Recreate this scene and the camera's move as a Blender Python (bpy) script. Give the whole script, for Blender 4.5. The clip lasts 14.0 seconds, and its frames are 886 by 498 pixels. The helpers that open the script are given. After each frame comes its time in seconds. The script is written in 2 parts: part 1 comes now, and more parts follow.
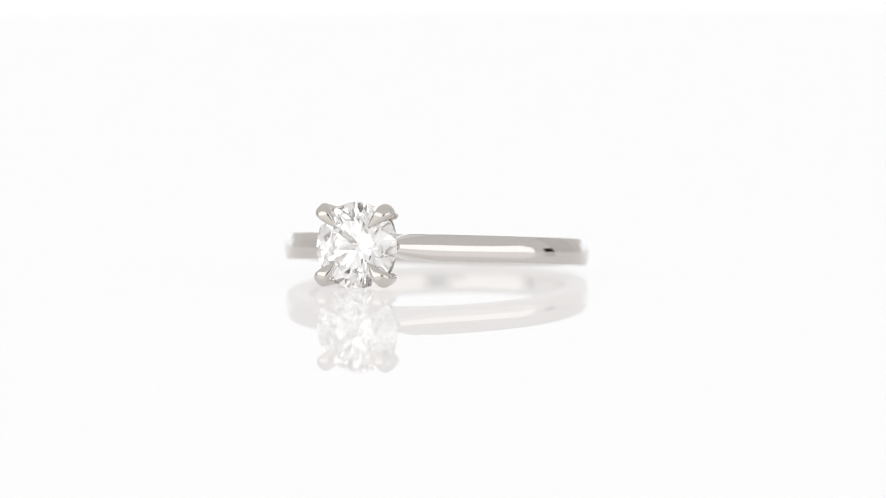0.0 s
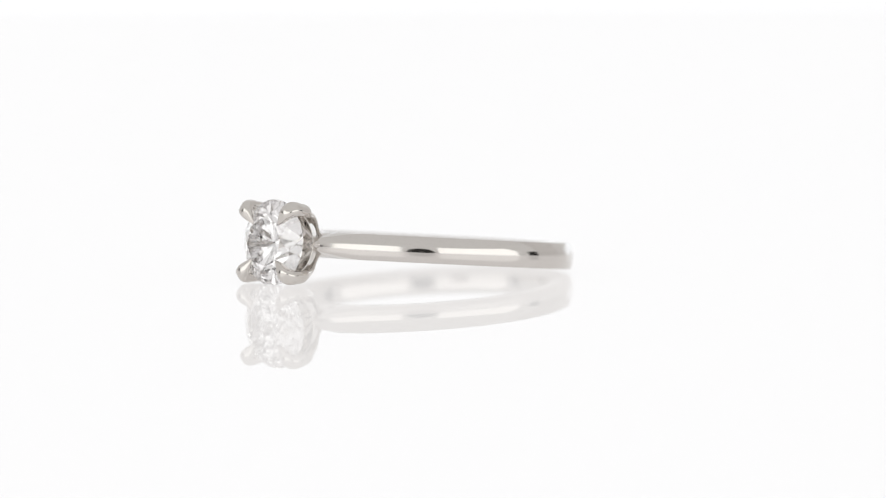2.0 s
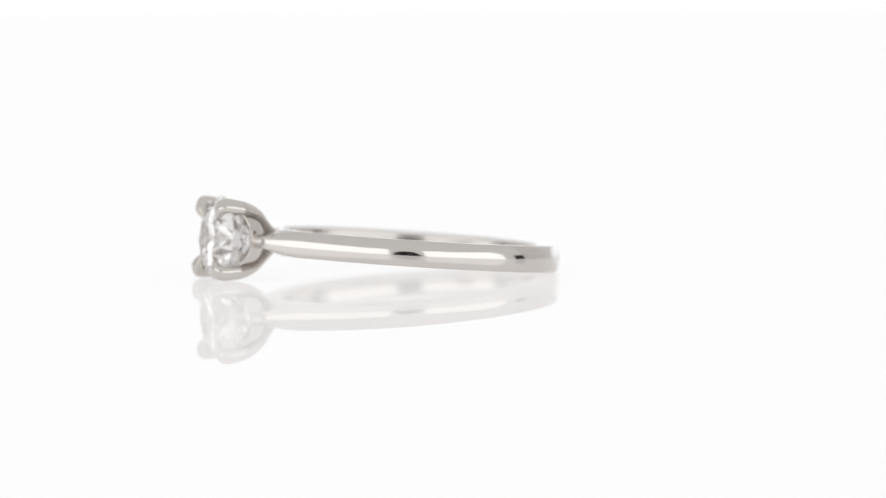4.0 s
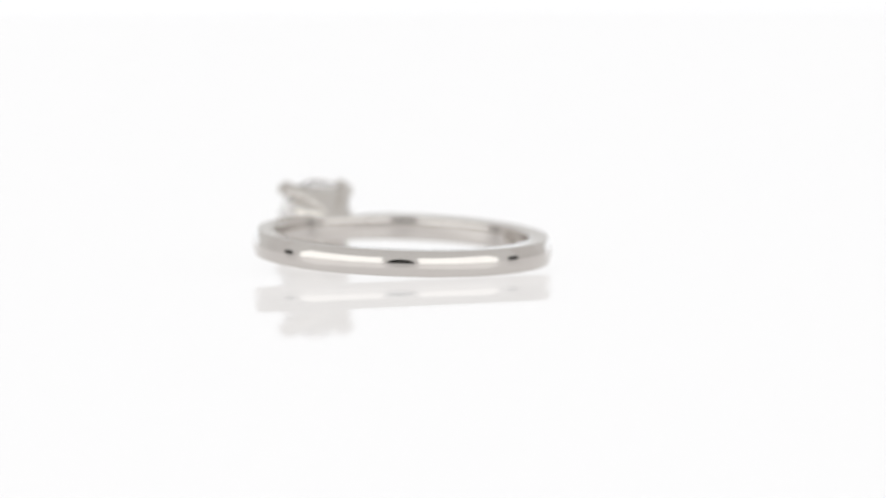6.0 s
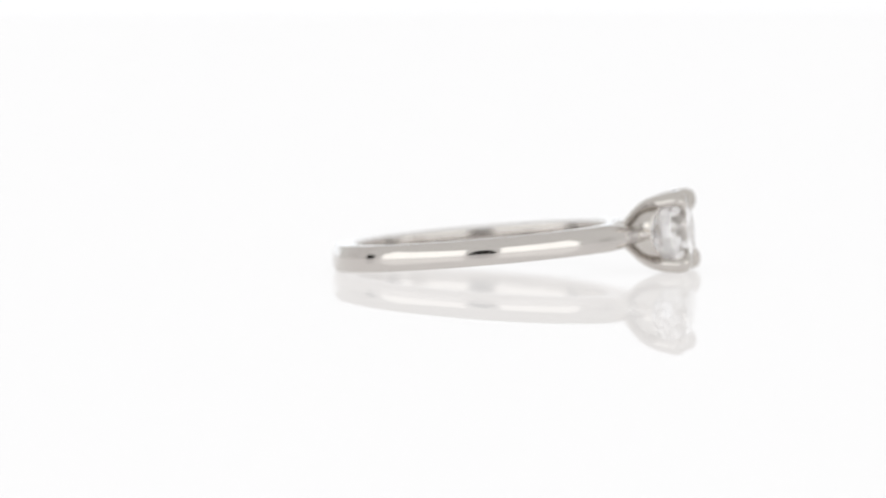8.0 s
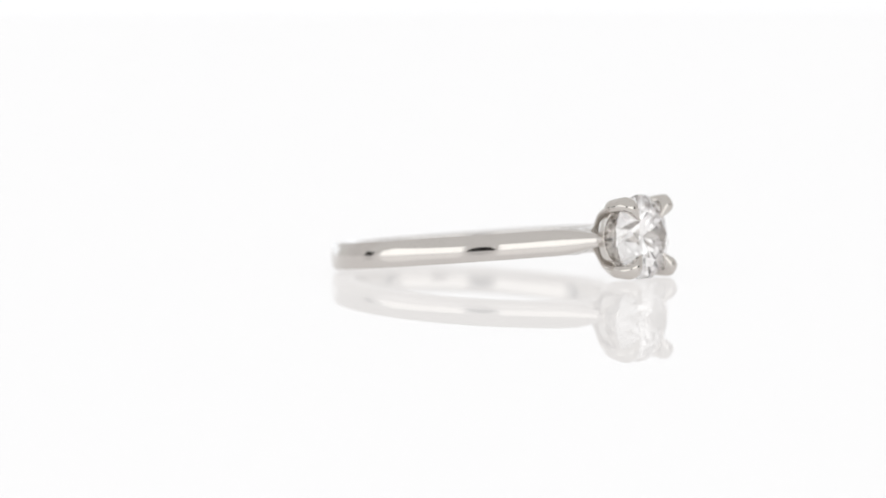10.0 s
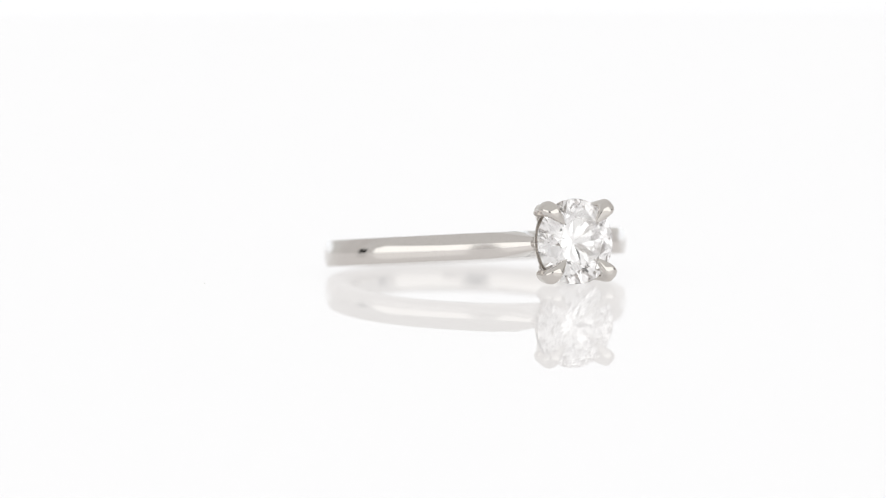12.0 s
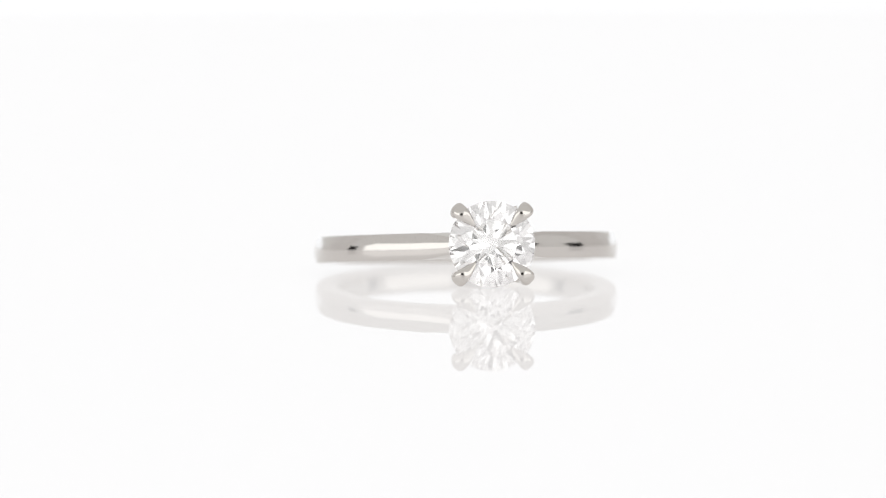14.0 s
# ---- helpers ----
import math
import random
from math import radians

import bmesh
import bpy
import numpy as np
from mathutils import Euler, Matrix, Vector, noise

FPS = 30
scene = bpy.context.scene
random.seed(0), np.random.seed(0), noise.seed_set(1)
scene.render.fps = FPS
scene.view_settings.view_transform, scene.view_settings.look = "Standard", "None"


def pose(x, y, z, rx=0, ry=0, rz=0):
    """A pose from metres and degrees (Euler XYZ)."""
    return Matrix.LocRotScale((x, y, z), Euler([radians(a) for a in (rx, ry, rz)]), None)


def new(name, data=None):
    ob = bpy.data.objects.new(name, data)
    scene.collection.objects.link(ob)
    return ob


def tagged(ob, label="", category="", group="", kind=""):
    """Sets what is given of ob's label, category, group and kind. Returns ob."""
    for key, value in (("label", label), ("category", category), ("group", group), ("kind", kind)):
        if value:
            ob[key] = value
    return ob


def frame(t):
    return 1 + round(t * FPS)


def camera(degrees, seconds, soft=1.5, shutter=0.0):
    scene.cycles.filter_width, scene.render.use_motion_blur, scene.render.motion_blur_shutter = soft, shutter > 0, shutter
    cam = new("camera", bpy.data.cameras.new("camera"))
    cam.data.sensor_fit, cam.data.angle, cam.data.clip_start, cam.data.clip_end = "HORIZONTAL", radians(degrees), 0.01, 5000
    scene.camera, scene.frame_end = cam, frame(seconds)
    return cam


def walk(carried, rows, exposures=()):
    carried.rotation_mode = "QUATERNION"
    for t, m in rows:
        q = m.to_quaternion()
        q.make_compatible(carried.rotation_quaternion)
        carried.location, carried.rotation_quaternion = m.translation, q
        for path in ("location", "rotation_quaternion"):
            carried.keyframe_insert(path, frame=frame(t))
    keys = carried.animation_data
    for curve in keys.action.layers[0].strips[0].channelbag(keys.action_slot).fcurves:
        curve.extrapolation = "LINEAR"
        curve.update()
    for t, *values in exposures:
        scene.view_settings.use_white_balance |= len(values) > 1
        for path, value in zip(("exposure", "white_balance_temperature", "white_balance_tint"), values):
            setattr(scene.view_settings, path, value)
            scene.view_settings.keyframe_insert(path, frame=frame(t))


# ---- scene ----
cam = camera(8.703, 14.0, soft=0.95, shutter=0.3)

# ---------- camera: fixed on a stand, looking slightly down ----------
cam.data.dof.use_dof = True
cam.data.dof.focus_distance = 0.3612
cam.data.dof.aperture_fstop = 27.0
# the stone needs many inner reflections
scene.cycles.max_bounces = 48
scene.cycles.transmission_bounces = 48
scene.cycles.glossy_bounces = 48
EYE = pose(0.0, -0.37439, 0.02478, 90 - 3.571, 0, -0.045) @ pose(0, 0, 0, 0, 0, -0.33)
walk(cam, [(0.0, EYE), (14.0, EYE)])

MM = 0.001
R_OUT = 9.71          # outer radius of the band
R_IN = 8.18
BAND_W = 1.66        # width of the band
TILT = 4.5           # the head props the ring up on one side
CENTRE_H = 1.602
STONE_R = 2.70
GIRDLE = 12.82       # distance of the stone's girdle from the ring's centre

# ---------- world and light: a closed tent of lit diffusers ----------
world = bpy.data.worlds.new("studio_dark")
world.use_nodes = True
world.node_tree.nodes["Background"].inputs[0].default_value = (0.02, 0.02, 0.02, 1)
scene.world = world

BACKDROP_GLOW = 1.235
# glow strengths of one tent fabric; the lower one imitates its shaded sides
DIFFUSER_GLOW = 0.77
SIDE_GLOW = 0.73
SOFTBOX_GLOW = 1.58
# emission added to the table top in place of light falling on it
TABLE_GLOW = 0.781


# ---------- materials ----------
def nodes_of(name):
    m = bpy.data.materials.new(name)
    m.use_nodes = True
    nt = m.node_tree
    nt.nodes.clear()
    return m, nt, nt.nodes.new("ShaderNodeOutputMaterial")


def glow_material(name, colour, strength, scale=14.0, vary=0.04):
    """Translucent fabric that glows by itself, its strength faintly uneven."""
    m, nt, out = nodes_of(name)
    tex = nt.nodes.new("ShaderNodeTexNoise")
    tex.inputs["Scale"].default_value = scale
    geo = nt.nodes.new("ShaderNodeTexCoord")
    nt.links.new(geo.outputs["Object"], tex.inputs["Vector"])
    rng = nt.nodes.new("ShaderNodeMapRange")
    rng.inputs["To Min"].default_value = strength * (1 - vary)
    rng.inputs["To Max"].default_value = strength * (1 + vary)
    nt.links.new(tex.outputs["Fac"], rng.inputs["Value"])
    em = nt.nodes.new("ShaderNodeEmission")
    em.inputs["Color"].default_value = (*colour, 1)
    nt.links.new(rng.outputs["Result"], em.inputs["Strength"])
    nt.links.new(em.outputs[0], out.inputs["Surface"])
    return m


def acrylic_material():
    """Opal acrylic with a polished top; an added pinkish glow keeps it white."""
    m, nt, out = nodes_of("opal_acrylic")
    dif = nt.nodes.new("ShaderNodeBsdfDiffuse")
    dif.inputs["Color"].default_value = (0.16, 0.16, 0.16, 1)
    # self-glow stands in for the table's illumination; its pink tints the ring's reflection
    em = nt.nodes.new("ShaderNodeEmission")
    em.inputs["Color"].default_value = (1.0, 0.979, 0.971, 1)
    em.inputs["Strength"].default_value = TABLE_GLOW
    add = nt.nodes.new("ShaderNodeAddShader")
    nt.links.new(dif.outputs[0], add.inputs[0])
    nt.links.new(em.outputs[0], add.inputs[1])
    gl = nt.nodes.new("ShaderNodeBsdfGlossy")
    gl.inputs["Color"].default_value = (1, 1, 1, 1)
    tex = nt.nodes.new("ShaderNodeTexNoise")
    tex.inputs["Scale"].default_value = 60.0
    tc = nt.nodes.new("ShaderNodeTexCoord")
    nt.links.new(tc.outputs["Object"], tex.inputs["Vector"])
    rng = nt.nodes.new("ShaderNodeMapRange")
    rng.inputs["To Min"].default_value = 0.002
    rng.inputs["To Max"].default_value = 0.009
    nt.links.new(tex.outputs["Fac"], rng.inputs["Value"])
    nt.links.new(rng.outputs["Result"], gl.inputs["Roughness"])
    mix = nt.nodes.new("ShaderNodeMixShader")
    mix.inputs[0].default_value = 0.26
    nt.links.new(add.outputs[0], mix.inputs[1])
    nt.links.new(gl.outputs[0], mix.inputs[2])
    nt.links.new(mix.outputs[0], out.inputs["Surface"])
    return m


def platinum_material(name, base, rough, bump):
    """Polished white metal with fine polishing waves."""
    m, nt, out = nodes_of(name)
    p = nt.nodes.new("ShaderNodeBsdfPrincipled")
    p.inputs["Metallic"].default_value = 1.0
    tc = nt.nodes.new("ShaderNodeTexCoord")
    big = nt.nodes.new("ShaderNodeTexNoise")
    big.inputs["Scale"].default_value = 420.0
    fine = nt.nodes.new("ShaderNodeTexNoise")
    fine.inputs["Scale"].default_value = 5200.0
    fine.inputs["Detail"].default_value = 4.0
    for n in (big, fine):
        nt.links.new(tc.outputs["Object"], n.inputs["Vector"])
    ramp = nt.nodes.new("ShaderNodeMixRGB")
    ramp.inputs["Color1"].default_value = (*[c * 0.97 for c in base], 1)
    ramp.inputs["Color2"].default_value = (*[min(1, c * 1.03) for c in base], 1)
    nt.links.new(big.outputs["Fac"], ramp.inputs["Fac"])
    nt.links.new(ramp.outputs[0], p.inputs["Base Color"])
    rng = nt.nodes.new("ShaderNodeMapRange")
    rng.inputs["To Min"].default_value = rough * 0.6
    rng.inputs["To Max"].default_value = rough * 1.5
    nt.links.new(fine.outputs["Fac"], rng.inputs["Value"])
    nt.links.new(rng.outputs["Result"], p.inputs["Roughness"])
    bp = nt.nodes.new("ShaderNodeBump")
    bp.inputs["Strength"].default_value = bump
    bp.inputs["Distance"].default_value = 0.00002
    nt.links.new(big.outputs["Fac"], bp.inputs["Height"])
    nt.links.new(bp.outputs[0], p.inputs["Normal"])
    nt.links.new(p.outputs[0], out.inputs["Surface"])
    return m


def diamond_material():
    m, nt, out = nodes_of("diamond")
    g = nt.nodes.new("ShaderNodeBsdfGlass")
    g.inputs["Color"].default_value = (0.988, 0.987, 0.988, 1)
    g.inputs["IOR"].default_value = 2.42
    g.inputs["Roughness"].default_value = 0.0
    nt.links.new(g.outputs[0], out.inputs["Surface"])
    return m


def cloth_material(name, colour):
    m, nt, out = nodes_of(name)
    p = nt.nodes.new("ShaderNodeBsdfPrincipled")
    p.inputs["Roughness"].default_value = 0.9
    tex = nt.nodes.new("ShaderNodeTexNoise")
    tex.inputs["Scale"].default_value = 90.0
    mix = nt.nodes.new("ShaderNodeMixRGB")
    mix.inputs["Color1"].default_value = (*[c * 0.7 for c in colour], 1)
    mix.inputs["Color2"].default_value = (*[c * 1.3 for c in colour], 1)
    nt.links.new(tex.outputs["Fac"], mix.inputs["Fac"])
    nt.links.new(mix.outputs[0], p.inputs["Base Color"])
    nt.links.new(p.outputs[0], out.inputs["Surface"])
    return m


MAT_TABLE = acrylic_material()
# backdrop glow is tinted cool to cancel the table's pink
MAT_BACK = glow_material("lit_backdrop_fabric", (0.972, 1.0, 1.03), BACKDROP_GLOW, 3.0, 0.004)
MAT_DIFF = glow_material("lit_tent_fabric", (1.0, 0.99, 0.975), DIFFUSER_GLOW, 5.0, 0.05)
# same fabric again with weaker glow, the tent's shade put into emission
MAT_SIDE = glow_material("low_glow_tent_fabric", (1.0, 0.98, 0.965), SIDE_GLOW, 4.0, 0.12)
MAT_DIM = glow_material("lower_glow_tent_fabric", (1.0, 0.975, 0.955), SIDE_GLOW * 0.95, 4.0, 0.15)
MAT_SOFT = glow_material("softbox_fabric", (1.0, 1.0, 0.985), SOFTBOX_GLOW, 6.0, 0.05)
MAT_BLACK = cloth_material("black_cloth", (0.02, 0.019, 0.018))
MAT_DUST = cloth_material("grey_dust", (0.72, 0.70, 0.68))
MAT_BAND = platinum_material("polished_platinum", (0.652, 0.624, 0.60), 0.085, 0.05)
MAT_HEAD = platinum_material("polished_head_platinum", (0.65, 0.622, 0.592), 0.075, 0.08)
MAT_STONE = diamond_material()


# ---------- mesh helpers ----------
def smooth(bm, on=True):
    for f in bm.faces:
        f.smooth = on


def part(name, bm, material, parent=None, label=""):
    """Links a bmesh as one mesh object under a thing or a part."""
    bmesh.ops.recalc_face_normals(bm, faces=bm.faces)
    me = bpy.data.meshes.new(name)
    bm.to_mesh(me)
    bm.free()
    me.materials.append(material)
    ob = new(name, me)
    if parent is not None:
        ob.parent = parent
    if label:
        tagged(ob, label)
    return ob


def ring_loops(bm, loops, close_u=True, close_v=False, cap=False):
    """Skins a list of closed loops of points."""
    rows = [[bm.verts.new(p) for p in lp] for lp in loops]
    n = len(rows[0])
    pairs = list(zip(rows, rows[1:]))
    if close_v:
        pairs.append((rows[-1], rows[0]))
    for a, b in pairs:
        for i in range(n if close_u else n - 1):
            j = (i + 1) % n
            bm.faces.new((a[i], a[j], b[j], b[i]))
    if cap:
        bm.faces.new(rows[0])
        bm.faces.new(rows[-1])
    return rows


def spline(points, t):
    """Catmull-Rom through points, t from 0 to 1."""
    n = len(points) - 1
    x = min(max(t, 0.0), 1.0) * n
    i = min(int(x), n - 1)
    f = x - i
    p0, p1, p2, p3 = (points[max(i - 1, 0)], points[i], points[i + 1], points[min(i + 2, n)])
    return tuple(0.5 * (2 * b + (c - a) * f + (2 * a - 5 * b + 4 * c - d) * f * f + (3 * b - a - 3 * c + d) * f ** 3)
                 for a, b, c, d in zip(p0, p1, p2, p3))


def ease(x, lo, hi):
    s = min(max((x - lo) / (hi - lo), 0.0), 1.0)
    return s * s * (3 - 2 * s)


# ---------- the studio ----------
TENT_R = 1.4
TENT_H = 1.5


def arc_wall(name, az0, az1, z0, z1, radius, material, thick=0.02, label="", category=""):
    """A curved wall from azimuth az0 to az1; zero is the camera's side, positive to its right. Its edges z0 and z1 are heights or functions of the azimuth."""
    bm = bmesh.new()
    n = max(6, int(abs(az1 - az0) / 2))
    loops = []
    for i in range(n + 1):
        az = az0 + (az1 - az0) * i / n
        a = radians(az)
        lo = z0(az) if callable(z0) else z0
        hi = z1(az) if callable(z1) else z1
        s, c = math.sin(a), -math.cos(a)
        loops.append([(radius * s, radius * c, lo), (radius * s, radius * c, hi),
                      ((radius + thick) * s, (radius + thick) * c, hi), ((radius + thick) * s, (radius + thick) * c, lo)])
    ring_loops(bm, loops, cap=True)
    ob = part(name, bm, material)
    return tagged(ob, label, category, kind="structure")


def disc(name, radius, z, thick, material, n=96):
    bm = bmesh.new()
    loops = [[(radius * math.cos(2 * math.pi * i / n), radius * math.sin(2 * math.pi * i / n), zz) for i in range(n)] for zz in (z, z + thick)]
    ring_loops(bm, loops, cap=True)
    return part(name, bm, material)


floor = tagged(disc("floor", TENT_R + 0.06, -0.01, 0.01, MAT_TABLE), "polished white opal acrylic table with an added glow", "table top", kind="structure")
ceiling = tagged(disc("ceiling", TENT_R + 0.06, TENT_H, 0.02, MAT_DIFF), "lit white fabric top of the light tent", "ceiling", kind="structure")
PANEL_TOP = 0.57     # upper edge of the softboxes
BACK_TOP = 0.20
LENS = (-11.0, 10.0)     # opening for the lens, from azimuth to azimuth
BOX_LEFT = (-84.0, -14.0)
BOX_RIGHT = (13.0, 79.0)
FLAGS = ((-101.0, -92.0), (89.5, 100.0))
FLAG_LOW, FLAG_TOP = 0.02, 0.29


def lens_arch(az):
    """The opening's rounded upper edge."""
    u = (2 * az - LENS[0] - LENS[1]) / (LENS[1] - LENS[0])
    return 0.06 + 0.36 * math.sqrt(max(1 - u * u, 0.0))


def box_top(az):
    """A softbox's upper edge, rounded off at its outer corner."""
    near = min(abs(az - BOX_LEFT[0]), abs(az - BOX_RIGHT[1]))
    return PANEL_TOP - 0.20 * (1 - ease(near, 0, 9))


arc_wall("wall_back_upper", 144, 216, BACK_TOP, TENT_H, TENT_R, MAT_DIFF, label="white tent fabric above the bright backdrop", category="wall")
arc_wall("wall_back", 144, 216, 0, BACK_TOP, TENT_R, MAT_BACK, label="plain white lit backdrop fabric", category="backdrop")
arc_wall("wall_opening", *LENS, 0, lens_arch, TENT_R, MAT_BLACK, label="black cloth round the lens opening", category="wall")
arc_wall("wall_over_opening", *LENS, lens_arch, TENT_H, TENT_R, MAT_DIFF, label="white lit tent fabric above the lens opening", category="wall")
for a0, a1 in ((BOX_LEFT[1], LENS[0]), (LENS[1], BOX_RIGHT[0])):
    arc_wall("wall_edge", a0, a1, 0, 0.30, TENT_R, MAT_SIDE, label="white tent fabric beside the lens opening, given a low glow", category="wall")
    arc_wall("wall_over_edge", a0, a1, 0.30, TENT_H, TENT_R, MAT_DIFF, label="white lit tent fabric beside the softbox", category="wall")
for a0, a1 in (BOX_LEFT, BOX_RIGHT):
    box = arc_wall("softbox", a0, a1, 0, box_top, TENT_R, MAT_SOFT, label="large white softbox panel lit from behind", category="softbox")
    box["kind"] = ""
    box["group"] = "softboxes beside the lens"
    arc_wall("wall_front", a0, a1, box_top, TENT_H, TENT_R, MAT_DIFF, label="white lit tent fabric above the softbox", category="wall")
for name, (a0, a1) in zip(("wall_left", "wall_right"), FLAGS):
    arc_wall(name, a0, a1, FLAG_LOW, FLAG_TOP, TENT_R, MAT_BLACK, label="small black cloth flag at the tent seam", category="wall")
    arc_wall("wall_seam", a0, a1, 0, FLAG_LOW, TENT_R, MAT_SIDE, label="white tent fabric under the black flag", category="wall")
    arc_wall("wall_seam", a0, a1, FLAG_TOP, TENT_H, TENT_R, MAT_DIFF, label="white tent fabric over the black flag", category="wall")
# stretches of side fabric step through glow levels to imitate falling light
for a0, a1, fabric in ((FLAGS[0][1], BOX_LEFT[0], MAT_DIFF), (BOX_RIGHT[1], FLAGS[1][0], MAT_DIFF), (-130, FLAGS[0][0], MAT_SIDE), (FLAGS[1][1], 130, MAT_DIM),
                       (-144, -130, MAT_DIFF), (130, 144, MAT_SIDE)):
    arc_wall("wall_side", a0, a1, 0, TENT_H, TENT_R, fabric, label="white tent fabric beside the backdrop, shaded by its glow level", category="wall")


# ---------- the ring ----------
# local axes in millimetres: x towards the stone, y along the band beside it, z along the finger hole
TIP_PATH = [(9.75, 2.25), (10.15, 1.90), (10.55, 1.74), (11.0, 1.82), (11.5, 2.02)]
TIP_SIZE = [(0.40, 0.28), (0.38, 0.30), (0.32, 0.27), (0.20, 0.20), (0.03, 0.04)]


def band_mesh():
    bm = bmesh.new()
    loops = []
    n = 360
    half = BAND_W / 2
    for i in range(n):
        phi = 360.0 * i / n
        off = min(phi, 360 - phi)
        k_out = 1.0 - 0.55 * (1 - ease(off, 5, 24))     # pinches to a point on the cup
        k_in = 1.0 - 0.30 * (1 - ease(off, 7, 13.5))
        # the shoulders leave the circle slowly and flare out to climb the cup
        climb = min(max(40 - off, 0) / 31, 1.0)
        lift = (0.669 * climb ** 2 + 0.692 * climb ** 4) * ease(off, 5.5, 9)
        r_out = R_OUT + lift
        sag = 0.20 * k_out
        ho, hi = half * k_out, half * k_in
        a = radians(phi)
        prof = []
        m = 14
        for j in range(m + 1):                    # domed outside
            s = math.sin((-1 + 2 * j / m) * math.pi / 2)
            prof.append((r_out - sag * (s + 0.16) ** 2, s * ho * 0.975))
        mid = R_OUT - 0.38 + 0.3 * lift
        side = [(r_out - sag * 1.35 - 0.04, ho), (min(mid, r_out - sag * 1.35 - 0.06), max(hi, ho)), (R_IN + 0.20, half * 0.985), (R_IN + 0.08, half * 0.95)]
        prof += side
        for j in range(1, 8):                     # comfort-fit inside
            s = 1 - 2 * j / 8
            prof.append((R_IN + 0.025 * s * s, half * 0.9 * s))
        prof += [(r, -z) for r, z in reversed(side[1:])] + [(r_out - sag * 0.71 - 0.04, -ho)]
        loops.append([(r * math.cos(a) * MM, r * math.sin(a) * MM, z * MM) for r, z in prof])
    ring_loops(bm, loops, close_v=True)
    # pointed tips run on from the shoulders up the cup
    for sy in (1, -1):
        tip = []
        for i in range(25):
            u, v = spline(TIP_PATH, i / 24)
            h, d = spline(TIP_SIZE, i / 24)
            u2, v2 = spline(TIP_PATH, min(i / 24 + 0.01, 1))
            u1, v1 = spline(TIP_PATH, max(i / 24 - 0.01, 0))
            ln = math.hypot(u2 - u1, v2 - v1)
            nu, nv = -(v2 - v1) / ln, (u2 - u1) / ln
            ang = [2 * math.pi * sy * j / 20 for j in range(20)]
            tip.append([((u + nu * d * math.cos(b)) * MM, sy * (v + nv * d * math.cos(b)) * MM, h * math.sin(b) * MM) for b in ang])
        ring_loops(bm, tip, cap=True)
    bmesh.ops.recalc_face_normals(bm, faces=bm.faces[:])
    smooth(bm)
    return bm


PRONG_PATH = [(0.65, 9.3), (1.36, 9.8), (2.10, 10.4), (2.64, 11.1), (2.87, 11.85), (2.95, 12.55), (3.00, 13.02), (2.92, 13.36), (2.62, 13.53), (2.12, 13.54), (1.50, 13.52)]
PRONG_SIZE = [(0.45, 0.30), (0.38, 0.24), (0.38, 0.24), (0.40, 0.25), (0.44, 0.30), (0.48, 0.36), (0.49, 0.39), (0.48, 0.40), (0.43, 0.35), (0.29, 0.22), (0.03, 0.04)]


def prong_mesh(sy, sz):
    """A claw prong: rises from the base, bends over the girdle and ends in a point on the crown."""
    bm = bmesh.new()
    steps, around = 54, 28
    loops = []
    for i in range(steps + 1):
        t = i / steps
        r, u = spline(PRONG_PATH, t)
        lean = radians(45 + 11 * (1 - ease(u, 10.6, 12.2)) + 10 * (1 - ease(u, 9.6, 10.8)))    # the feet stand closer along the band
        ca, sa = math.cos(lean), math.sin(lean)
        r *= 0.7071 / sa
        w, d = spline(PRONG_SIZE, t)
        r2, u2 = spline(PRONG_PATH, min(t + 0.01, 1))
        r1, u1 = spline(PRONG_PATH, max(t - 0.01, 0))
        tr, tu = r2 - r1, u2 - u1
        ln = math.hypot(tr, tu)
        nr, nu = tu / ln, -tr / ln                # outward normal of the path
        lp = []
        for j in range(around):
            b = 2 * math.pi * j / around
            cw, sw = math.cos(b), math.sin(b)
            e = 0.86 - 0.2 * ease(t, 0.55, 0.75)    # the claw is filed flatter
            x = math.copysign(abs(cw) ** e, cw) * d
            y = math.copysign(abs(sw) ** e, sw) * w
            rr, uu = r + nr * x, u + nu * x
            v, z = rr * ca - y * sa, rr * sa + y * ca
            lp.append((uu * MM, sy * v * MM, sz * z * MM))
        loops.append(lp)
    ring_loops(bm, loops, cap=True)
    smooth(bm)
    return bm


CUP = [(9.3, 0.70), (9.75, 1.05), (10.2, 1.50), (10.6, 1.90), (11.0, 2.20), (11.45, 2.45), (11.95, 2.62), (12.5, 2.70)]


def cup_mesh():
    """The tulip-shaped cup between the prongs; its rim dips in four arches."""
    bm = bmesh.new()
    n, m = 128, 22

    def prof(t):
        return spline(CUP, t)
    outer = []
    for i in range(n):
        az = 2 * math.pi * i / n
        arch = abs(math.cos(2 * az)) ** 0.8       # 1 midway between prongs
        t_rim = 1.0 - (0.30 if math.cos(2 * az) > 0 else 0.40) * arch    # higher beside the shoulders
        lo, li = [], []
        for j in range(m + 1):
            u, r = prof(t_rim * j / m)
            lo.append((u, r))
        for j in range(m, -1, -1):
            u, r = prof(t_rim * j / m)
            li.append((u + 0.10 * (1 - j / m), max(r - 0.07 - 0.22 * (1 - j / m), 0.02)))
        loop = lo + li
        outer.append([(u * MM, r * math.cos(az) * (0.66 + 0.20 * ease(u, 9.6, 10.8) + 0.14 * ease(u, 11.2, 12.4)) * MM, r * math.sin(az) * MM) for u, r in loop])
    ring_loops(bm, outer, close_u=True, close_v=True)
    smooth(bm)
    return bm


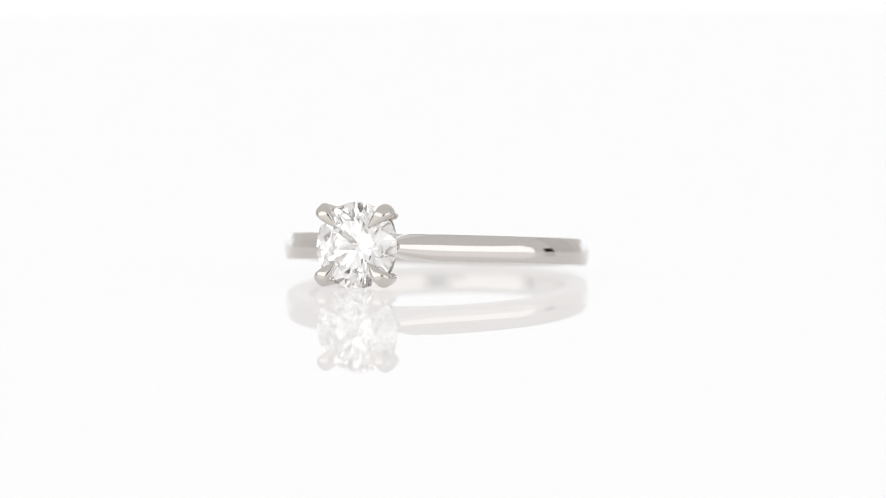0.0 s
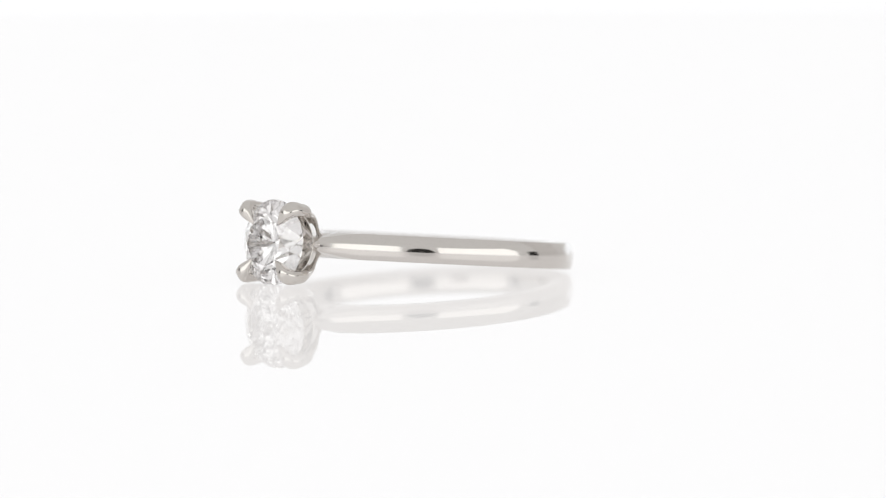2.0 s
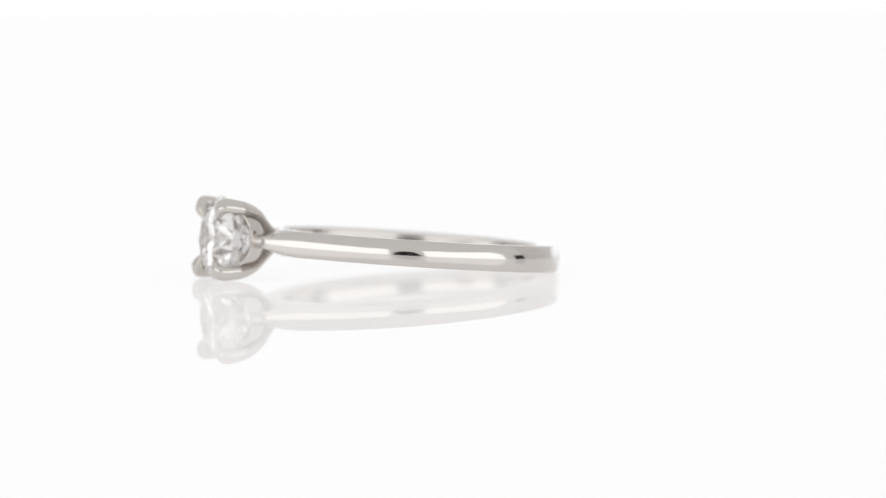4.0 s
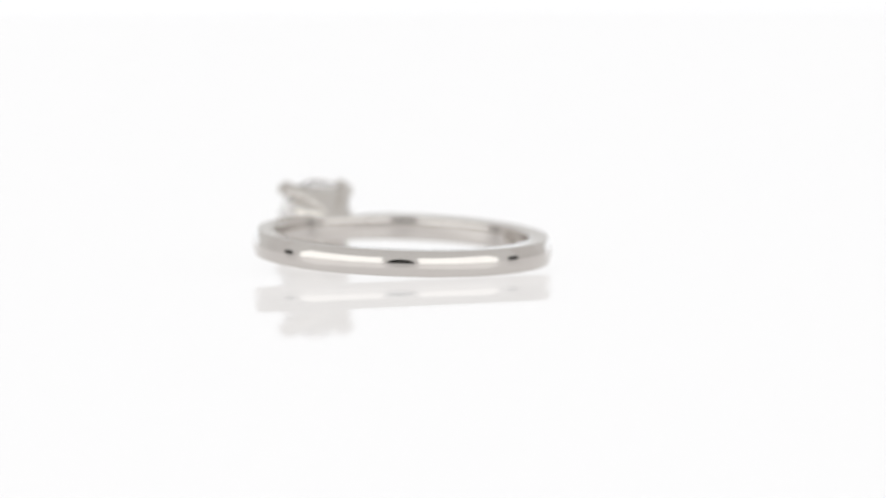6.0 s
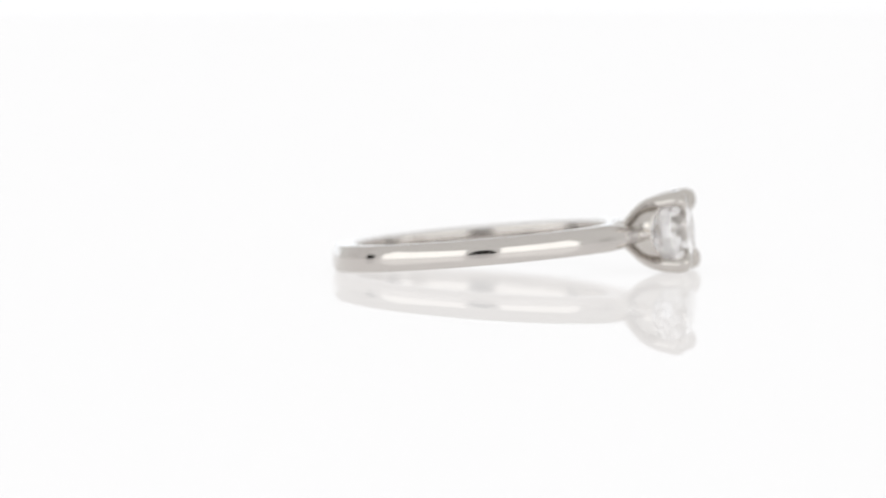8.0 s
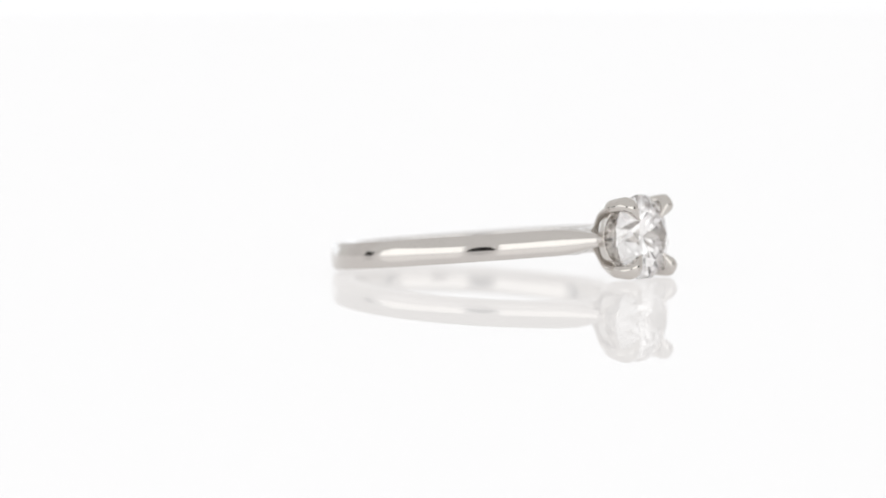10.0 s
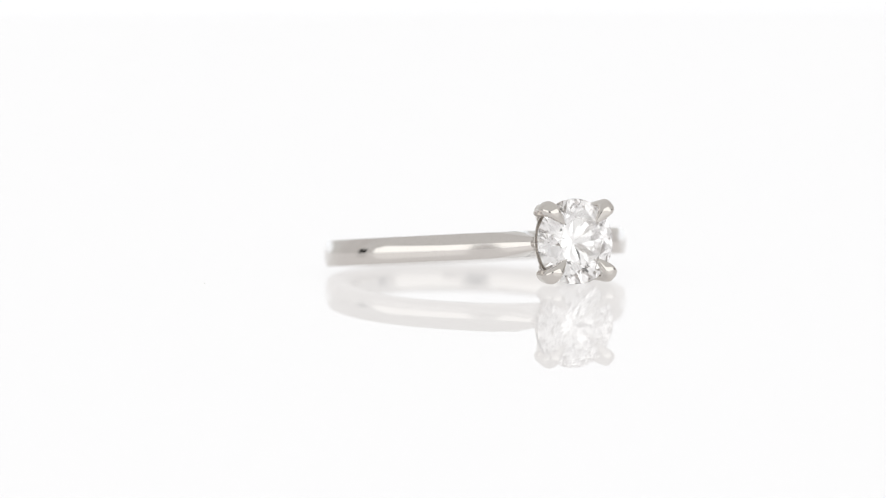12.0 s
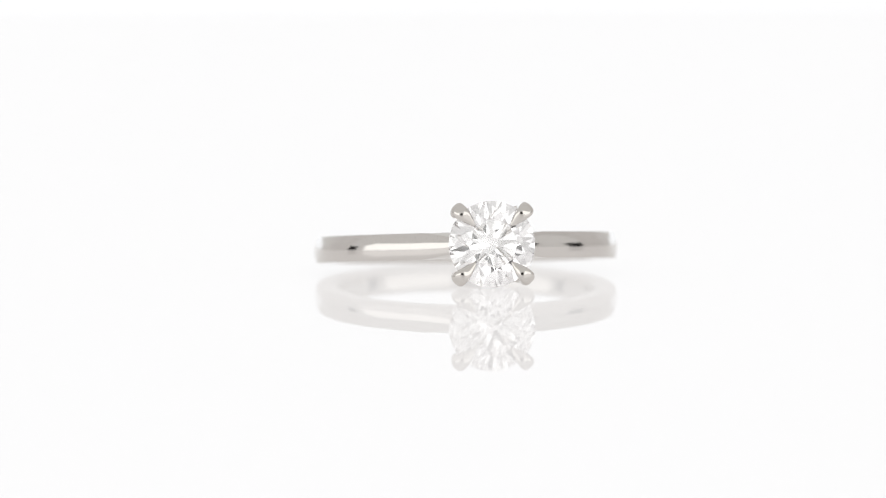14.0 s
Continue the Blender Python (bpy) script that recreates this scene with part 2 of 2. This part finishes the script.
def brilliant_mesh():
    """A round brilliant of 57 facets, cut facet by facet out of a cylinder; table towards +x."""
    bm = bmesh.new()
    n = 96
    ring_loops(bm, [[(0.997 * math.cos(2 * math.pi * i / n), 0.997 * math.sin(2 * math.pi * i / n), z) for i in range(n)] for z in (-1.0, 0.6)], cap=True)
    g = 0.016                                     # half the girdle
    crown, pav, table = math.tan(radians(34.5)), math.tan(radians(40.8)), 0.57

    def at(az, r, z):
        return Vector((r * math.cos(radians(az)), r * math.sin(radians(az)), z))

    def cut(p, normal):
        res = bmesh.ops.bisect_plane(bm, geom=bm.verts[:] + bm.edges[:] + bm.faces[:], dist=1e-6, plane_co=p, plane_no=normal, clear_outer=True)
        edges = [e for e in res["geom_cut"] if isinstance(e, bmesh.types.BMEdge) and e.is_boundary]
        if edges:
            bmesh.ops.edgeloop_fill(bm, edges=edges)

    def cut3(a, b, c):
        nrm = (b - a).cross(c - a).normalized()
        if nrm.dot(a + b + c) < 0:
            nrm = -nrm
        cut(a, nrm)
    top = g + (1 - table) * crown
    cut(Vector((0, 0, top)), Vector((0, 0, 1)))
    for k in range(8):
        az = 45 * k
        cut(at(az, 1, g), Vector((math.cos(radians(az)) * crown, math.sin(radians(az)) * crown, 1)).normalized())
        cut(at(az, 1, -g), Vector((math.cos(radians(az)) * pav, math.sin(radians(az)) * pav, -1)).normalized())
    c22 = math.cos(radians(22.5))
    rs = table * c22 + 0.5 * (1 - table * c22)
    zs = g + (1 - rs * c22) * crown
    rl = 0.22
    zl = -g - (1 - rl * c22) * pav
    for k in range(8):
        mid = 45 * k + 22.5
        star = at(mid, rs, zs)
        cut3(at(45 * k, table, top), at(45 * k + 45, table, top), star)
        low = at(mid, rl, zl)
        for e in (45 * k, 45 * k + 45):
            cut3(star, at(e, 1, g), at(mid, 1, g))
            cut3(low, at(e, 1, -g), at(mid, 1, -g))
    cut(Vector((0, 0, -g - pav + 0.012)), Vector((0, 0, -1)))
    bm.transform(Matrix.Translation((GIRDLE * MM, 0, 0)) @ Matrix.Rotation(radians(90), 4, "Y") @ Matrix.Rotation(radians(8), 4, "Z") @ Matrix.Scale(STONE_R * MM, 4))
    smooth(bm, False)
    return bm


ring = tagged(new("engagement_ring"), "polished platinum solitaire ring with round diamond lying on its side", "ring")
ring.empty_display_size = 0.01
part("band", band_mesh(), MAT_BAND, ring, "plain polished platinum band")
head = part("head", cup_mesh(), MAT_HEAD, ring, "tulip-shaped platinum setting")
for sy, sz in ((1, 1), (-1, 1), (-1, -1), (1, -1)):
    part("prong", prong_mesh(sy, sz), MAT_HEAD, head, "pointed claw prong")
part("diamond", brilliant_mesh(), MAT_STONE, ring, "clear faceted round brilliant diamond")


# ---------- a speck of dust on the turning surface ----------
def dust_mesh():
    bm = bmesh.new()
    bmesh.ops.create_icosphere(bm, subdivisions=2, radius=0.022 * MM)
    for v in bm.verts:
        v.co *= 0.75 + 0.4 * noise.random()
        v.co.x *= 1.6
        v.co.z = max(v.co.z * 0.6, -0.02 * MM) + 0.02 * MM
    return bm


dust = tagged(part("dust_speck", dust_mesh(), MAT_DUST), "tiny grey speck of dust on the white acrylic", "dust")


# ---------- what turns ----------
# seconds, turn in degrees, drift across and towards the back in millimetres
TURN = [(0, -22.9, -0.26, -0.4), (1, -34.7, -0.12, 0.0), (2, -46.3, -0.07, 0.0), (3, -57.3, -0.06, -0.4), (4, -69.0, 0.05, -0.2), (5.0, -80.8, 0.18, 0.0),
        (5.2, -84.0, 0.21, 0.05), (5.3, -88.0, 0.22, 0.07), (5.4, -96.4, 0.24, 0.08), (5.5, -105.7, 0.25, 0.1), (5.6, -114.8, 0.21, 0.2), (5.8, -133.4, 0.1, 0.4),
        (6, -152.5, 0.0, 0.5), (6.25, -174.4, -0.1, 0.0), (6.5, -196.4, -0.17, -0.5), (6.75, -219.4, -0.1, -0.5), (7, -242.2, -0.03, -0.45), (7.1, -251.3, 0.0, -0.42),
        (7.2, -259.3, 0.06, -0.4), (7.3, -266.0, 0.1, -0.37), (7.4, -270.5, 0.13, -0.35), (7.5, -273.2, 0.14, -0.3), (7.75, -277.3, 0.08, -0.15), (8, -281.1, 0.02, 0.0),
        (9, -294.8, -0.04, 0.2), (10, -308.0, -0.08, 0.4), (10.5, -314.4, -0.08, 0.5), (11.5, -325.6, -0.04, 0.15), (12.5, -336.8, 0.02, 0.4), (13, -342.2, 0.05, 0.2), (14, -353.0, 0.17, 0.4)]
OFF_X, OFF_Y = 1.275, -2.593


def turned(theta, across, back):
    spin = Matrix.Rotation(radians(theta), 4, "Z")
    return Matrix.Translation((across * MM, back * MM, 0)) @ spin @ Matrix.Translation((OFF_X * MM, OFF_Y * MM, CENTRE_H * MM)) @ Matrix.Rotation(radians(-90), 4, "Z") @ Matrix.Rotation(radians(-TILT), 4, "Y") @ Matrix.Rotation(radians(0.14), 4, "X")


def dust_turned(theta):
    return Matrix.Rotation(radians(theta), 4, "Z") @ Matrix.Translation((-18.0 * MM, -2.35 * MM, 0))


def motions():
    walk(ring, [(t, turned(a, dx, dy)) for t, a, dx, dy in TURN])
    walk(dust, [(t, dust_turned(a)) for t, a, dx, dy in TURN])


motions()
